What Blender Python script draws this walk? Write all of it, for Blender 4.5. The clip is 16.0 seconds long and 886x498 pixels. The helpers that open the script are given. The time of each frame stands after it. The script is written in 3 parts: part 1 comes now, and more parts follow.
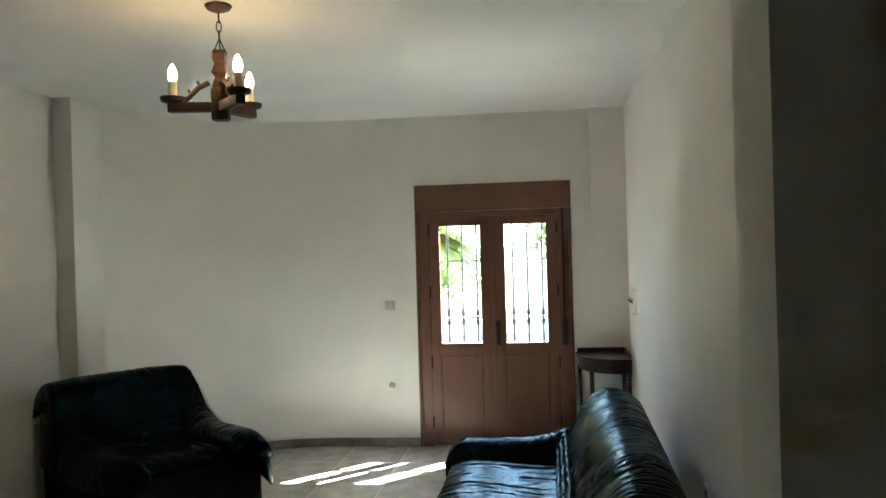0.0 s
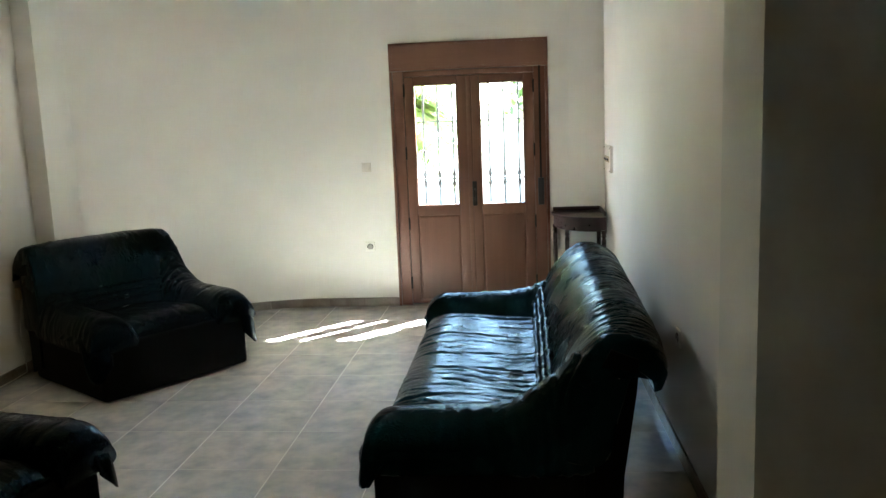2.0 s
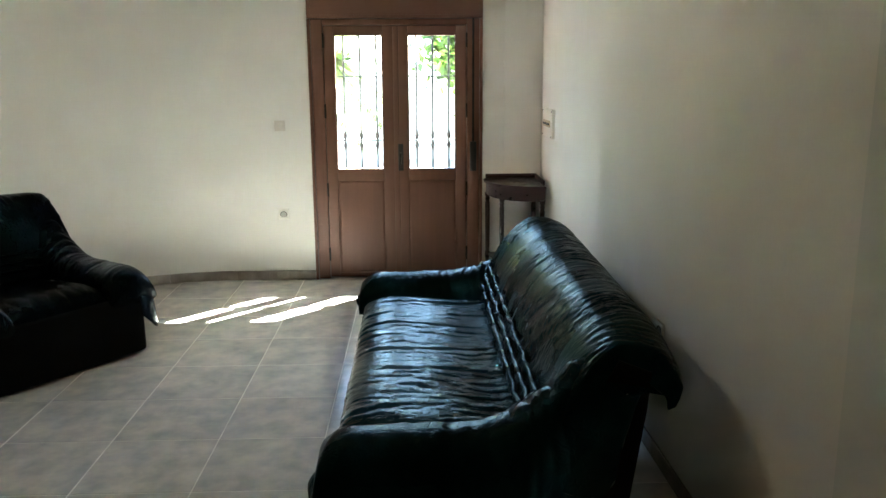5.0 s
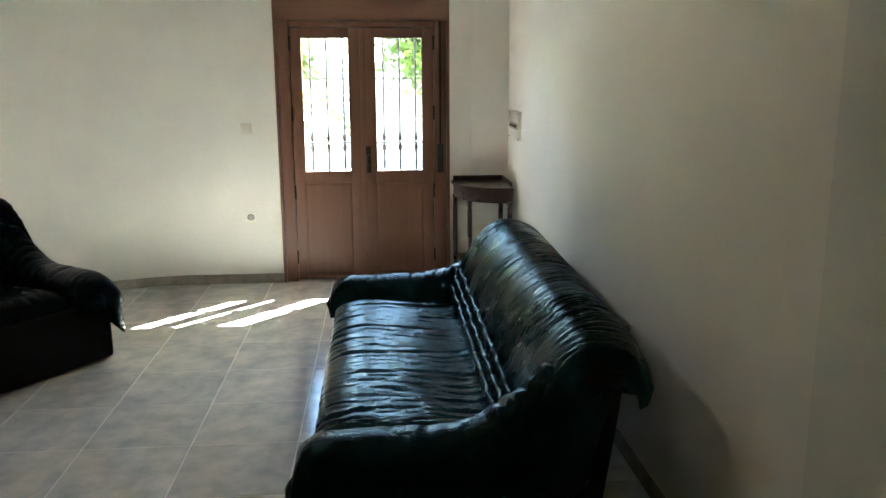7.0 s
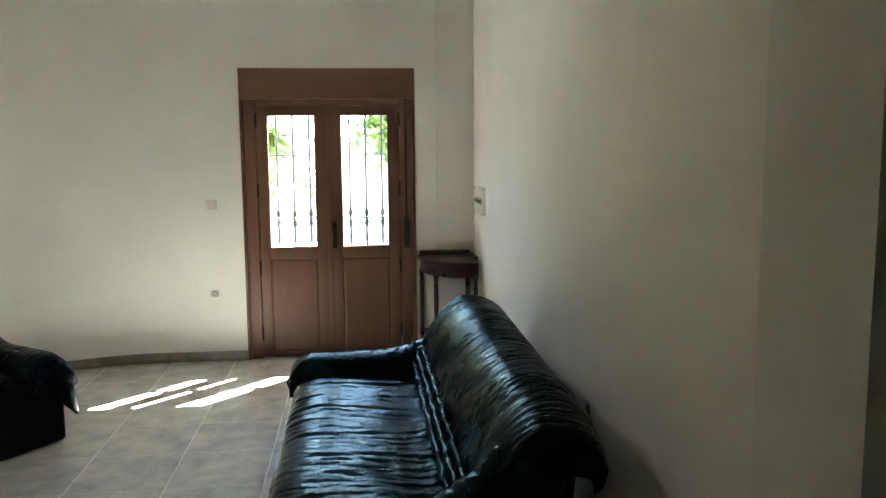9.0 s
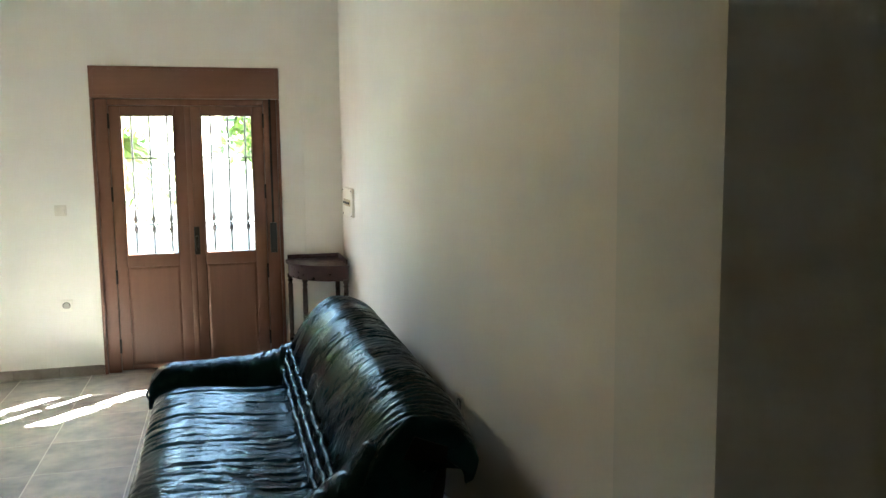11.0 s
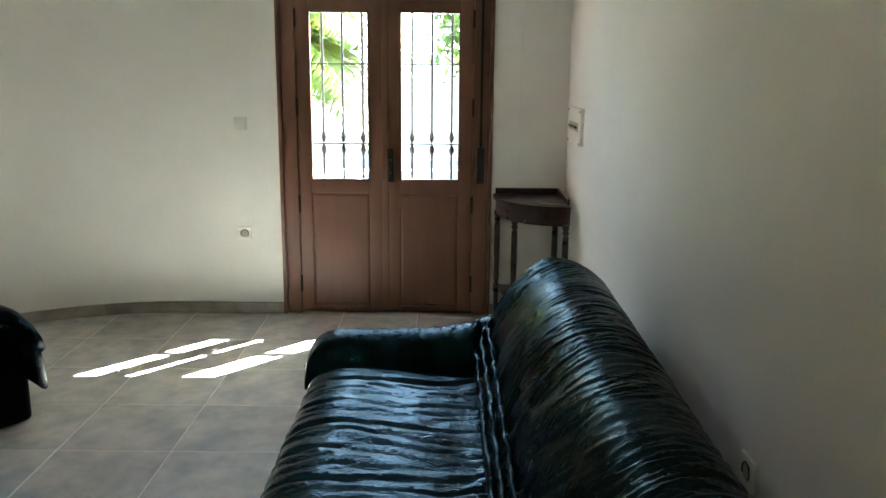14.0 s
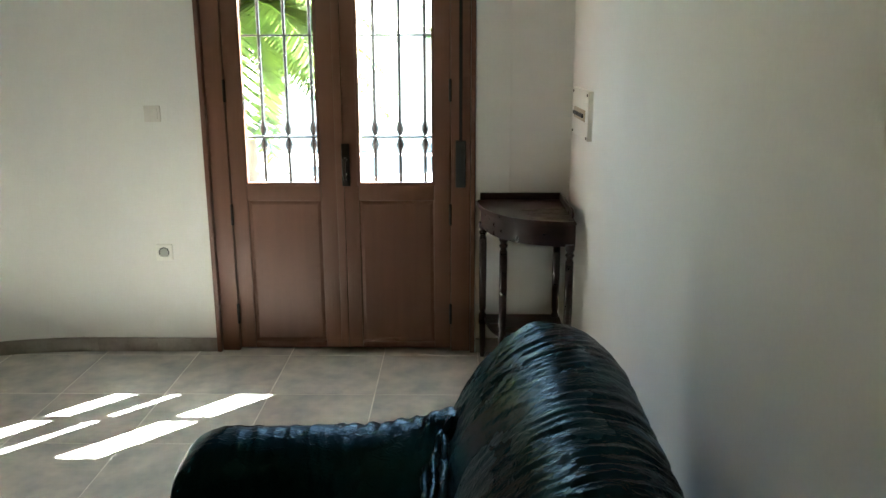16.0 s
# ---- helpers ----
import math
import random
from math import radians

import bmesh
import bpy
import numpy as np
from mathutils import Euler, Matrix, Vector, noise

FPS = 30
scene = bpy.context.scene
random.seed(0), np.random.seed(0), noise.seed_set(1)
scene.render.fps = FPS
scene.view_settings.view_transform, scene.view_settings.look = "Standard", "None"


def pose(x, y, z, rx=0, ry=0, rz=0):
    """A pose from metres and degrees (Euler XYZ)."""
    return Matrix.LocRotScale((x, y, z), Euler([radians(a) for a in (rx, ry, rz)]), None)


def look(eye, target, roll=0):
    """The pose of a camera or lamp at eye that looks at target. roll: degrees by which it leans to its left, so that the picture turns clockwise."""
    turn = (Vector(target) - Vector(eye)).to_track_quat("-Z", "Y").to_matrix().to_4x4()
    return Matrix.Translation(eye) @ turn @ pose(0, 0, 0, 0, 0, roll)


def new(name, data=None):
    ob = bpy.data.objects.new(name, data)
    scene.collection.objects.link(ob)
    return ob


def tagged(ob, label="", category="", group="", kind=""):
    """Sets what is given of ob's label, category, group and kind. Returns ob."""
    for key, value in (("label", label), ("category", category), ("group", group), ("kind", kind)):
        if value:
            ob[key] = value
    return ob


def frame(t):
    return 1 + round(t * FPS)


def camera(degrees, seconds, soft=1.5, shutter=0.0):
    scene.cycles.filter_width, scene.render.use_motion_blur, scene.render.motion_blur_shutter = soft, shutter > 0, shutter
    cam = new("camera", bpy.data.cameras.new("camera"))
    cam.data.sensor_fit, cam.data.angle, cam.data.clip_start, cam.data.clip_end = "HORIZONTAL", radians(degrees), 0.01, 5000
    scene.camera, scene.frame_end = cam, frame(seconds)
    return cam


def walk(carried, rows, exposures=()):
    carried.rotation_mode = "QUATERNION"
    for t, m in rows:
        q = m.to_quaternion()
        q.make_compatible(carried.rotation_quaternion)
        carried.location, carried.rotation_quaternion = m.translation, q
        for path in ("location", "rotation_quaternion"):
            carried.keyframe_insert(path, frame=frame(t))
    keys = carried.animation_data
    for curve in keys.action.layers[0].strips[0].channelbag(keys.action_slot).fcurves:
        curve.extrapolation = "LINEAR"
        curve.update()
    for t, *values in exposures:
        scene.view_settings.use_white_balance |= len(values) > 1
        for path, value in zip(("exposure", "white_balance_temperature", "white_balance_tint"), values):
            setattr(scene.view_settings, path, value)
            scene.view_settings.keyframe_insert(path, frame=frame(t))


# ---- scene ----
cam = camera(56.7, 16.0)
PATH = [
    (0, (0.057, -0.119, 1.705), (-0.203, 1.864, 1.703), -1.6),
    (0.5, (0.038, -0.139, 1.673), (-0.223, 1.841, 1.581), -2.0),
    (1, (0.038, -0.13, 1.654), (-0.215, 1.844, 1.459), -2.8),
    (1.5, (0.031, -0.13, 1.65), (-0.187, 1.838, 1.367), -2.5),
    (2, (0.027, -0.13, 1.623), (-0.176, 1.834, 1.307), -2.2),
    (2.5, (0.011, -0.09, 1.617), (-0.199, 1.868, 1.269), -1.9),
    (3, (-0.009, 0.084, 1.598), (-0.241, 2.038, 1.236), -0.9),
    (3.5, (-0.028, 0.212, 1.604), (-0.287, 2.158, 1.223), 0.3),
    (4, (-0.168, 0.357, 1.626), (-0.361, 2.308, 1.23), -0.2),
    (4.5, (-0.28, 0.45, 1.629), (-0.265, 2.408, 1.219), -0.4),
    (6.8, (-0.261, 0.423, 1.633), (-0.137, 2.366, 1.178), -0.2),
    (7, (-0.311, 0.425, 1.651), (-0.164, 2.373, 1.226), -0.3),
    (7.5, (-0.234, 0.454, 1.684), (-0.084, 2.411, 1.301), -0.6),
    (8, (-0.244, 0.464, 1.721), (-0.061, 2.426, 1.38), -0.4),
    (8.2, (-0.231, 0.439, 1.713), (-0.042, 2.405, 1.397), -0.4),
    (10.3, (-0.213, 0.479, 1.64), (0.138, 2.435, 1.412), -0.5),
    (10.5, (-0.234, 0.481, 1.639), (0.178, 2.425, 1.411), -0.4),
    (11, (-0.189, 0.484, 1.607), (0.319, 2.405, 1.374), -0.6),
    (11.5, (-0.136, 0.513, 1.582), (0.397, 2.412, 1.252), -0.7),
    (12, (-0.026, 0.648, 1.606), (0.446, 2.541, 1.164), 0.3),
    (12.5, (-0.017, 0.761, 1.584), (0.208, 2.694, 1.125), 1.8),
    (13, (-0.065, 1.077, 1.608), (0.051, 3.024, 1.17), 1.6),
    (13.5, (-0.092, 1.388, 1.585), (-0.023, 3.339, 1.153), 1.3),
    (14, (-0.062, 1.741, 1.571), (-0.065, 3.694, 1.14), 0.5),
    (14.5, (-0.072, 2.054, 1.579), (-0.098, 4.004, 1.136), 0.0),
    (15, (-0.061, 2.358, 1.58), (-0.092, 4.31, 1.142), -1.4),
    (15.5, (0.066, 2.645, 1.575), (0.04, 4.592, 1.119), -2.2),
    (16, (0.142, 2.882, 1.549), (0.108, 4.822, 1.063), -0.2),
]
EXPOSURES = [(t, e, k, -1) for t, e, k in ((0, 5.9, 6050), (1, 6.15, 6050), (1.5, 6.4, 6050), (2.5, 6.55, 6050), (3.5, 6.45, 6050), (4.5, 6.3, 6200), (7.2, 6.3, 6200), (8, 6.1, 6250), (10.5, 6.3, 6300), (11.2, 6.75, 6250), (12, 7.25, 6050), (12.25, 7.15, 6000), (12.55, 6.65, 5950), (13, 6.15, 6000), (14.5, 5.95, 6200), (16, 5.9, 6200))]
walk(cam, [(t, look(eye, target, roll)) for t, eye, target, roll in PATH], EXPOSURES)

# ---------------------------------------------------------------- light
SUN_DIR = Vector((0.595, 0.64, 1.0)).normalized()      # towards the sun
world = bpy.data.worlds.new("sky")
scene.world = world
world.use_nodes = True
wn = world.node_tree.nodes
sky = wn.new("ShaderNodeTexSky")
sky.sky_type = "NISHITA"
sky.sun_disc = False
sky.dust_density = 0.3
sky.sun_elevation = radians(49)
sky.sun_rotation = radians(43)
wn["Background"].inputs["Strength"].default_value = 0.05
world.node_tree.links.new(sky.outputs["Color"], wn["Background"].inputs["Color"])
sun_data = bpy.data.lights.new("sun", "SUN")
sun_data.energy, sun_data.angle, sun_data.color = 5.0, radians(0.5), (1.0, 0.95, 0.87)
sun = new("sun", sun_data)
sun.matrix_world = Matrix.Translation((3, 10, 8)) @ SUN_DIR.to_track_quat("Z", "Y").to_matrix().to_4x4()


# ---------------------------------------------------------------- materials
def material(name, color, rough=0.6, metal=0.0, var=0.12, scale=(6, 6, 6), fine=60.0, bump=0.0, bump_scale=None,
             color2=None, spec=0.5, detail=4.0, coat=0.0, per_object=0.0, rough_var=0.1):
    m = bpy.data.materials.new(name)
    m.use_nodes = True
    n, l = m.node_tree.nodes, m.node_tree.links
    b = n["Principled BSDF"]
    co = n.new("ShaderNodeTexCoord")
    mp = n.new("ShaderNodeMapping")
    mp.inputs["Scale"].default_value = scale
    place = co.outputs["Object"]
    if per_object:
        own = n.new("ShaderNodeObjectInfo")
        shift = n.new("ShaderNodeVectorMath")
        shift.operation = "MULTIPLY_ADD"
        shift.inputs[1].default_value = (37.0, 91.0, 53.0)
        l.new(own.outputs["Random"], shift.inputs[0])
        l.new(place, shift.inputs[2])
        place = shift.outputs["Vector"]
    l.new(place, mp.inputs["Vector"])
    big = n.new("ShaderNodeTexNoise")
    big.inputs["Scale"].default_value, big.inputs["Detail"].default_value = 1.0, detail
    l.new(mp.outputs["Vector"], big.inputs["Vector"])
    small = n.new("ShaderNodeTexNoise")
    small.inputs["Scale"].default_value, small.inputs["Detail"].default_value = fine, 3.0
    l.new(place, small.inputs["Vector"])
    add = n.new("ShaderNodeMath")
    add.operation = "MULTIPLY_ADD"
    add.inputs[1].default_value = 0.3
    l.new(small.outputs["Fac"], add.inputs[0])
    l.new(big.outputs["Fac"], add.inputs[2])
    ramp = n.new("ShaderNodeValToRGB")
    c2 = color2 or tuple(c * (1 - 2.2 * var) for c in color)
    hi = color if color2 else tuple(min(1, c * (1 + var)) for c in color)
    ramp.color_ramp.elements[0].position, ramp.color_ramp.elements[0].color = 0.42, (*c2, 1)
    ramp.color_ramp.elements[1].position, ramp.color_ramp.elements[1].color = 0.86, (*hi, 1)
    l.new(add.outputs[0], ramp.inputs["Fac"])
    out = ramp.outputs["Color"]
    if per_object:
        info = n.new("ShaderNodeObjectInfo")
        hsv = n.new("ShaderNodeHueSaturation")
        rng = n.new("ShaderNodeMapRange")
        rng.inputs["To Min"].default_value, rng.inputs["To Max"].default_value = 1 - per_object, 1 + per_object
        l.new(info.outputs["Random"], rng.inputs["Value"])
        l.new(rng.outputs["Result"], hsv.inputs["Value"])
        l.new(out, hsv.inputs["Color"])
        out = hsv.outputs["Color"]
    l.new(out, b.inputs["Base Color"])
    b.inputs["Metallic"].default_value = metal
    b.inputs["Specular IOR Level"].default_value = spec
    b.inputs["Coat Weight"].default_value = coat
    rr = n.new("ShaderNodeMapRange")
    rr.inputs["To Min"].default_value, rr.inputs["To Max"].default_value = max(0.02, rough - rough_var), min(1, rough + rough_var)
    l.new(big.outputs["Fac"], rr.inputs["Value"])
    l.new(rr.outputs["Result"], b.inputs["Roughness"])
    if bump:
        bp = n.new("ShaderNodeBump")
        bp.inputs["Strength"].default_value, bp.inputs["Distance"].default_value = bump, 0.004
        tex = small
        if bump_scale:
            mp2 = n.new("ShaderNodeMapping")
            mp2.inputs["Scale"].default_value = bump_scale
            l.new(co.outputs["Object"], mp2.inputs["Vector"])
            tex = n.new("ShaderNodeTexNoise")
            tex.inputs["Scale"].default_value, tex.inputs["Detail"].default_value = 1.0, 5.0
            l.new(mp2.outputs["Vector"], tex.inputs["Vector"])
        l.new(tex.outputs["Fac"], bp.inputs["Height"])
        l.new(bp.outputs["Normal"], b.inputs["Normal"])
    return m


PLASTER = material("plaster", (0.745, 0.73, 0.70), 0.75, var=0.03, scale=(1.3, 1.3, 1.3), fine=90, bump=0.25)
PLASTER_GREY = material("grey_white_plaster", (0.635, 0.65, 0.625), 0.75, var=0.03, scale=(1.3, 1.3, 1.3), fine=90, bump=0.25)
CEILING = material("ceiling_paint", (0.76, 0.75, 0.725), 0.8, var=0.03, scale=(1.1, 1.1, 1.1), fine=80, bump=0.2)
TILE = material("floor_tile", (0.655, 0.632, 0.59), 0.16, var=0.1, scale=(7.5, 7.5, 7.5), fine=20,
                color2=(0.42, 0.432, 0.445), detail=7, per_object=0.05, spec=0.55, rough_var=0.04)
GROUT = material("grout", (0.78, 0.76, 0.715), 0.85, var=0.1, fine=200)
SKIRT = material("skirting_tile", (0.34, 0.31, 0.27), 0.2, var=0.12, scale=(7, 7, 7), per_object=0.06)
WOOD = material("door_wood", (0.155, 0.072, 0.045), 0.42, var=0.05, scale=(28, 28, 1.6), fine=45, bump=0.15, bump_scale=(90, 90, 4), spec=0.4)
WOOD_BOX = material("shutter_box_wood", (0.165, 0.078, 0.049), 0.42, var=0.05, scale=(1.6, 28, 28), fine=45, bump=0.15, bump_scale=(4, 90, 90), spec=0.4)
MAHOGANY = material("mahogany", (0.028, 0.0095, 0.008), 0.3, var=0.2, scale=(3, 24, 24), fine=40, bump=0.1, coat=0.2)
LEATHER = material("dark_leather", (0.0040, 0.0185, 0.0235), 0.27, var=0.2, scale=(5, 5, 5), fine=160, bump=0.10, spec=0.05, rough_var=0.05)
# Black-blue, and darker than LEATHER: the armchairs' backlit shade put into the colour.
LEATHER_SHADED = material("shaded_black_blue_leather", (0.0016, 0.0032, 0.0058), 0.26, var=0.2, scale=(5, 5, 5), fine=160, bump=0.10, spec=0.11, rough_var=0.05)
# Brighter copy of LEATHER: the seat's stronger light put into colour and gloss.
LEATHER_BRIGHT = material("brightened_seat_leather", (0.0040, 0.0240, 0.0335), 0.25, var=0.2, scale=(5, 5, 5), fine=120, bump=0.08, spec=0.155, rough_var=0.07)


def add_creases(m):
    """Sharp puckers running across the seat, and a finer crumple, over the grain's relief."""
    n, l = m.node_tree.nodes, m.node_tree.links
    b = n["Principled BSDF"]
    b.inputs["Specular Tint"].default_value = (0.28, 0.86, 0.97, 1)
    normal = b.inputs["Normal"].links[0].from_socket
    co = n.new("ShaderNodeTexCoord")
    for scale, strength, dist, warp in (((7, 30, 7), 0.18, 0.006, 1.2), ((24, 36, 24), 0.50, 0.004, 2.5)):
        mp = n.new("ShaderNodeMapping")
        mp.inputs["Scale"].default_value = scale
        tex = n.new("ShaderNodeTexNoise")
        tex.noise_type = "RIDGED_MULTIFRACTAL"
        tex.inputs["Scale"].default_value, tex.inputs["Detail"].default_value, tex.inputs["Distortion"].default_value = 1.0, 2.0, warp
        bp = n.new("ShaderNodeBump")
        bp.inputs["Strength"].default_value, bp.inputs["Distance"].default_value = strength, dist
        l.new(co.outputs["Object"], mp.inputs["Vector"])
        l.new(mp.outputs["Vector"], tex.inputs["Vector"])
        l.new(tex.outputs["Fac"], bp.inputs["Height"])
        l.new(normal, bp.inputs["Normal"])
        normal = bp.outputs["Normal"]
    l.new(normal, b.inputs["Normal"])


add_creases(LEATHER)
add_creases(LEATHER_BRIGHT)
add_creases(LEATHER_SHADED)
BASE_CLOTH = material("black_upholstery", (0.0042, 0.0048, 0.0055), 0.65, spec=0.08, var=0.2, fine=300, bump=0.3)
IRON = material("wrought_iron", (0.03, 0.032, 0.035), 0.5, metal=0.6, var=0.2, fine=90, bump=0.2)
RUSTIC = material("rustic_dark_wood", (0.045, 0.02, 0.011), 0.55, var=0.35, scale=(9, 9, 9), fine=60, bump=0.5)
BRIGHT_WOOD = material("rustic_cut_wood", (0.06, 0.025, 0.013), 0.55, var=0.3, scale=(12, 12, 30), fine=60, bump=0.4)
WAX = material("candle_sleeve", (0.75, 0.66, 0.48), 0.5, var=0.08, fine=60)
PLASTIC = material("ivory_plastic", (0.80, 0.785, 0.73), 0.35, var=0.04, fine=30)
PLASTIC_CREAM = material("cream_plastic", (0.67, 0.63, 0.575), 0.4, var=0.05, fine=30)
PLASTIC_GREY = material("grey_plastic", (0.36, 0.35, 0.32), 0.4, var=0.05, fine=30)
PLASTIC_OLD = material("yellowed_plastic", (0.48, 0.40, 0.27), 0.45, var=0.12, fine=30)
BLACK_PLASTIC = material("black_plastic", (0.02, 0.02, 0.022), 0.4, var=0.1, fine=30)
DARK_METAL = material("dark_bronze", (0.035, 0.032, 0.03), 0.38, metal=0.7, var=0.2, fine=60)
STEEL = material("bright_steel", (0.6, 0.6, 0.6), 0.25, metal=1.0, var=0.1, fine=60)
PATIO = material("patio_concrete", (0.36, 0.345, 0.315), 0.8, var=0.1, scale=(0.8, 0.8, 0.8), fine=12, bump=0.3)
RENDERED = material("white_render", (0.62, 0.61, 0.585), 0.85, var=0.05, scale=(0.8, 0.8, 0.8), fine=40, bump=0.3)
REVEAL_GREY = material("grey_reveal", (0.27, 0.26, 0.24), 0.8, var=0.12, scale=(3, 3, 3), fine=50, bump=0.4)
BARK = material("bark", (0.14, 0.10, 0.07), 0.85, var=0.3, scale=(14, 14, 4), bump=0.6)
LEAF = material("leaf_green", (0.085, 0.14, 0.018), 0.5, var=0.35, scale=(3, 3, 3), fine=10, spec=0.4)
PALM = material("palm_green", (0.11, 0.16, 0.022), 0.45, var=0.35, scale=(3, 3, 3), fine=10, spec=0.4)


def glow(name, color, strength):
    m = bpy.data.materials.new(name)
    m.use_nodes = True
    b = m.node_tree.nodes["Principled BSDF"]
    b.inputs["Base Color"].default_value = (0.9, 0.85, 0.75, 1)
    b.inputs["Emission Color"].default_value = (*color, 1)
    b.inputs["Emission Strength"].default_value = strength
    return m


BULB = glow("lit_bulb", (1.0, 0.66, 0.32), 1.8)
GLASS = bpy.data.materials.new("window_glass")
GLASS.use_nodes = True
gn, gl = GLASS.node_tree.nodes, GLASS.node_tree.links
gn.remove(gn["Principled BSDF"])
clear, gloss, fresnel, blend = (gn.new(k) for k in ("ShaderNodeBsdfTransparent", "ShaderNodeBsdfGlossy", "ShaderNodeFresnel", "ShaderNodeMixShader"))
clear.inputs["Color"].default_value = (0.97, 0.98, 0.97, 1)
gloss.inputs["Roughness"].default_value = 0.02
fresnel.inputs["IOR"].default_value = 1.45
gl.new(fresnel.outputs["Fac"], blend.inputs["Fac"])
gl.new(clear.outputs["BSDF"], blend.inputs[1])
gl.new(gloss.outputs["BSDF"], blend.inputs[2])
gl.new(blend.outputs["Shader"], gn["Material Output"].inputs["Surface"])


# ---------------------------------------------------------------- mesh helpers
def finish(bm, name, mat, smooth=None):
    bmesh.ops.recalc_face_normals(bm, faces=bm.faces)
    me = bpy.data.meshes.new(name)
    bm.to_mesh(me)
    bm.free()
    me.materials.append(mat)
    if smooth:
        for p in me.polygons:
            p.use_smooth = True
        if smooth < 180:
            me.set_sharp_from_angle(angle=radians(smooth))
    return me


def part(name, bm, mat, parent=None, label="", smooth=40):
    ob = new(name, finish(bm, name, mat, smooth))
    if parent:
        ob.parent = parent
    if label:
        ob["label"] = label
    return ob


def thing(name, label, category, m=None, group="", kind=""):
    ob = tagged(new(name), label, category, group, kind)
    if m:
        ob.matrix_world = m
    return ob


def structure(name, bm, mat, label, category="", smooth=40):
    return tagged(part(name, bm, mat, smooth=smooth), label, category or name.split("_")[0], kind="structure")


def box(x0, x1, y0, y1, z0, z1, bevel=0.0, bm=None, seg=2):
    own = bmesh.new()
    bmesh.ops.create_cube(own, size=1, matrix=Matrix.Translation(((x0 + x1) / 2, (y0 + y1) / 2, (z0 + z1) / 2)) @ Matrix.Diagonal((x1 - x0, y1 - y0, z1 - z0, 1)))
    if bevel:
        bmesh.ops.bevel(own, geom=own.edges[:], offset=bevel, segments=seg, affect="EDGES", profile=0.6)
    return merge(bm, own)


def merge(bm, own):
    if bm is None:
        return own
    me = bpy.data.meshes.new("tmp")
    own.to_mesh(me)
    own.free()
    bm.from_mesh(me)
    bpy.data.meshes.remove(me)
    return bm


def prism(points, z0, z1, bm=None):
    """A solid over a closed outline in plan."""
    own = bmesh.new()
    low = [own.verts.new((x, y, z0)) for x, y in points]
    top = [own.verts.new((x, y, z1)) for x, y in points]
    k = len(points)
    own.faces.new(low[::-1])
    own.faces.new(top)
    for i in range(k):
        own.faces.new((low[i], low[(i + 1) % k], top[(i + 1) % k], top[i]))
    return merge(bm, own)


def tube(path, radius, sides=10, bm=None, closed=False):
    """A round tube along points; radius may be one number or one a point."""
    own = bmesh.new()
    pts = [Vector(p) for p in path]
    rads = radius if isinstance(radius, (list, tuple)) else [radius] * len(pts)
    rings = []
    up = None
    for i, p in enumerate(pts):
        a = pts[i - 1] if (i or closed) else p
        b = pts[(i + 1) % len(pts)] if (i < len(pts) - 1 or closed) else p
        d = (b - a).normalized()
        if up is None:
            up = d.orthogonal().normalized()
        up = (up - d * up.dot(d)).normalized()
        side = d.cross(up)
        rings.append([own.verts.new(p + (up * math.cos(2 * math.pi * s / sides) + side * math.sin(2 * math.pi * s / sides)) * rads[i]) for s in range(sides)])
    for i in range(len(rings) - (0 if closed else 1)):
        r, q = rings[i], rings[(i + 1) % len(rings)]
        for s in range(sides):
            own.faces.new((r[s], r[(s + 1) % sides], q[(s + 1) % sides], q[s]))
    if not closed:
        own.faces.new(rings[0][::-1])
        own.faces.new(rings[-1])
    return merge(bm, own)


def turned(profile, x=0.0, y=0.0, sides=16, bm=None):
    """A turned piece: (radius, z) from the bottom up, about an upright axis."""
    return tube([(x, y, z) for _, z in profile], [max(r, 0.0004) for r, _ in profile], sides, bm)


def loft(rings, bm=None, caps=True):
    own = bmesh.new()
    rows = [[own.verts.new(p) for p in ring] for ring in rings]
    k = len(rows[0])
    for a, b in zip(rows, rows[1:]):
        for i in range(k):
            own.faces.new((a[i], a[(i + 1) % k], b[(i + 1) % k], b[i]))
    if caps:
        own.faces.new(rows[0][::-1])
        own.faces.new(rows[-1])
    return merge(bm, own)


def smooth_closed(points, count):
    """A closed Catmull-Rom curve through a few points, evenly sampled by parameter."""
    k, out = len(points), []
    for j in range(count):
        u = j * k / count
        i, f = int(u), u - int(u)
        p = [Vector(points[(i + o) % k]) for o in (-1, 0, 1, 2)]
        out.append(0.5 * (2 * p[1] + (p[2] - p[0]) * f + (2 * p[0] - 5 * p[1] + 4 * p[2] - p[3]) * f ** 2 + (3 * p[1] - p[0] - 3 * p[2] + p[3]) * f ** 3))
    return out


# ---------------------------------------------------------------- the rooms
CEIL = 2.84
DOOR_Y = 6.88
R_CURVE, XC = 1.65, -1.72                      # rounded corner of the living room
LEFT = -3.40
BACK = -1.1                                    # behind the start of the walk, kept near to bounce light


def right_x(y):
    return 0.735 - (y - 3.0) * 0.0115


def arc(r, n=28):
    """Plan of the rounded corner, from the straight wall round to the pilaster."""
    last = math.acos(1.58 / R_CURVE)
    out = []
    for i in range(n + 1):
        a = math.pi / 2 + (math.pi / 2 - last) * i / n
        out.append((XC + r * math.cos(a), DOOR_Y - R_CURVE + r * math.sin(a)))
    return out


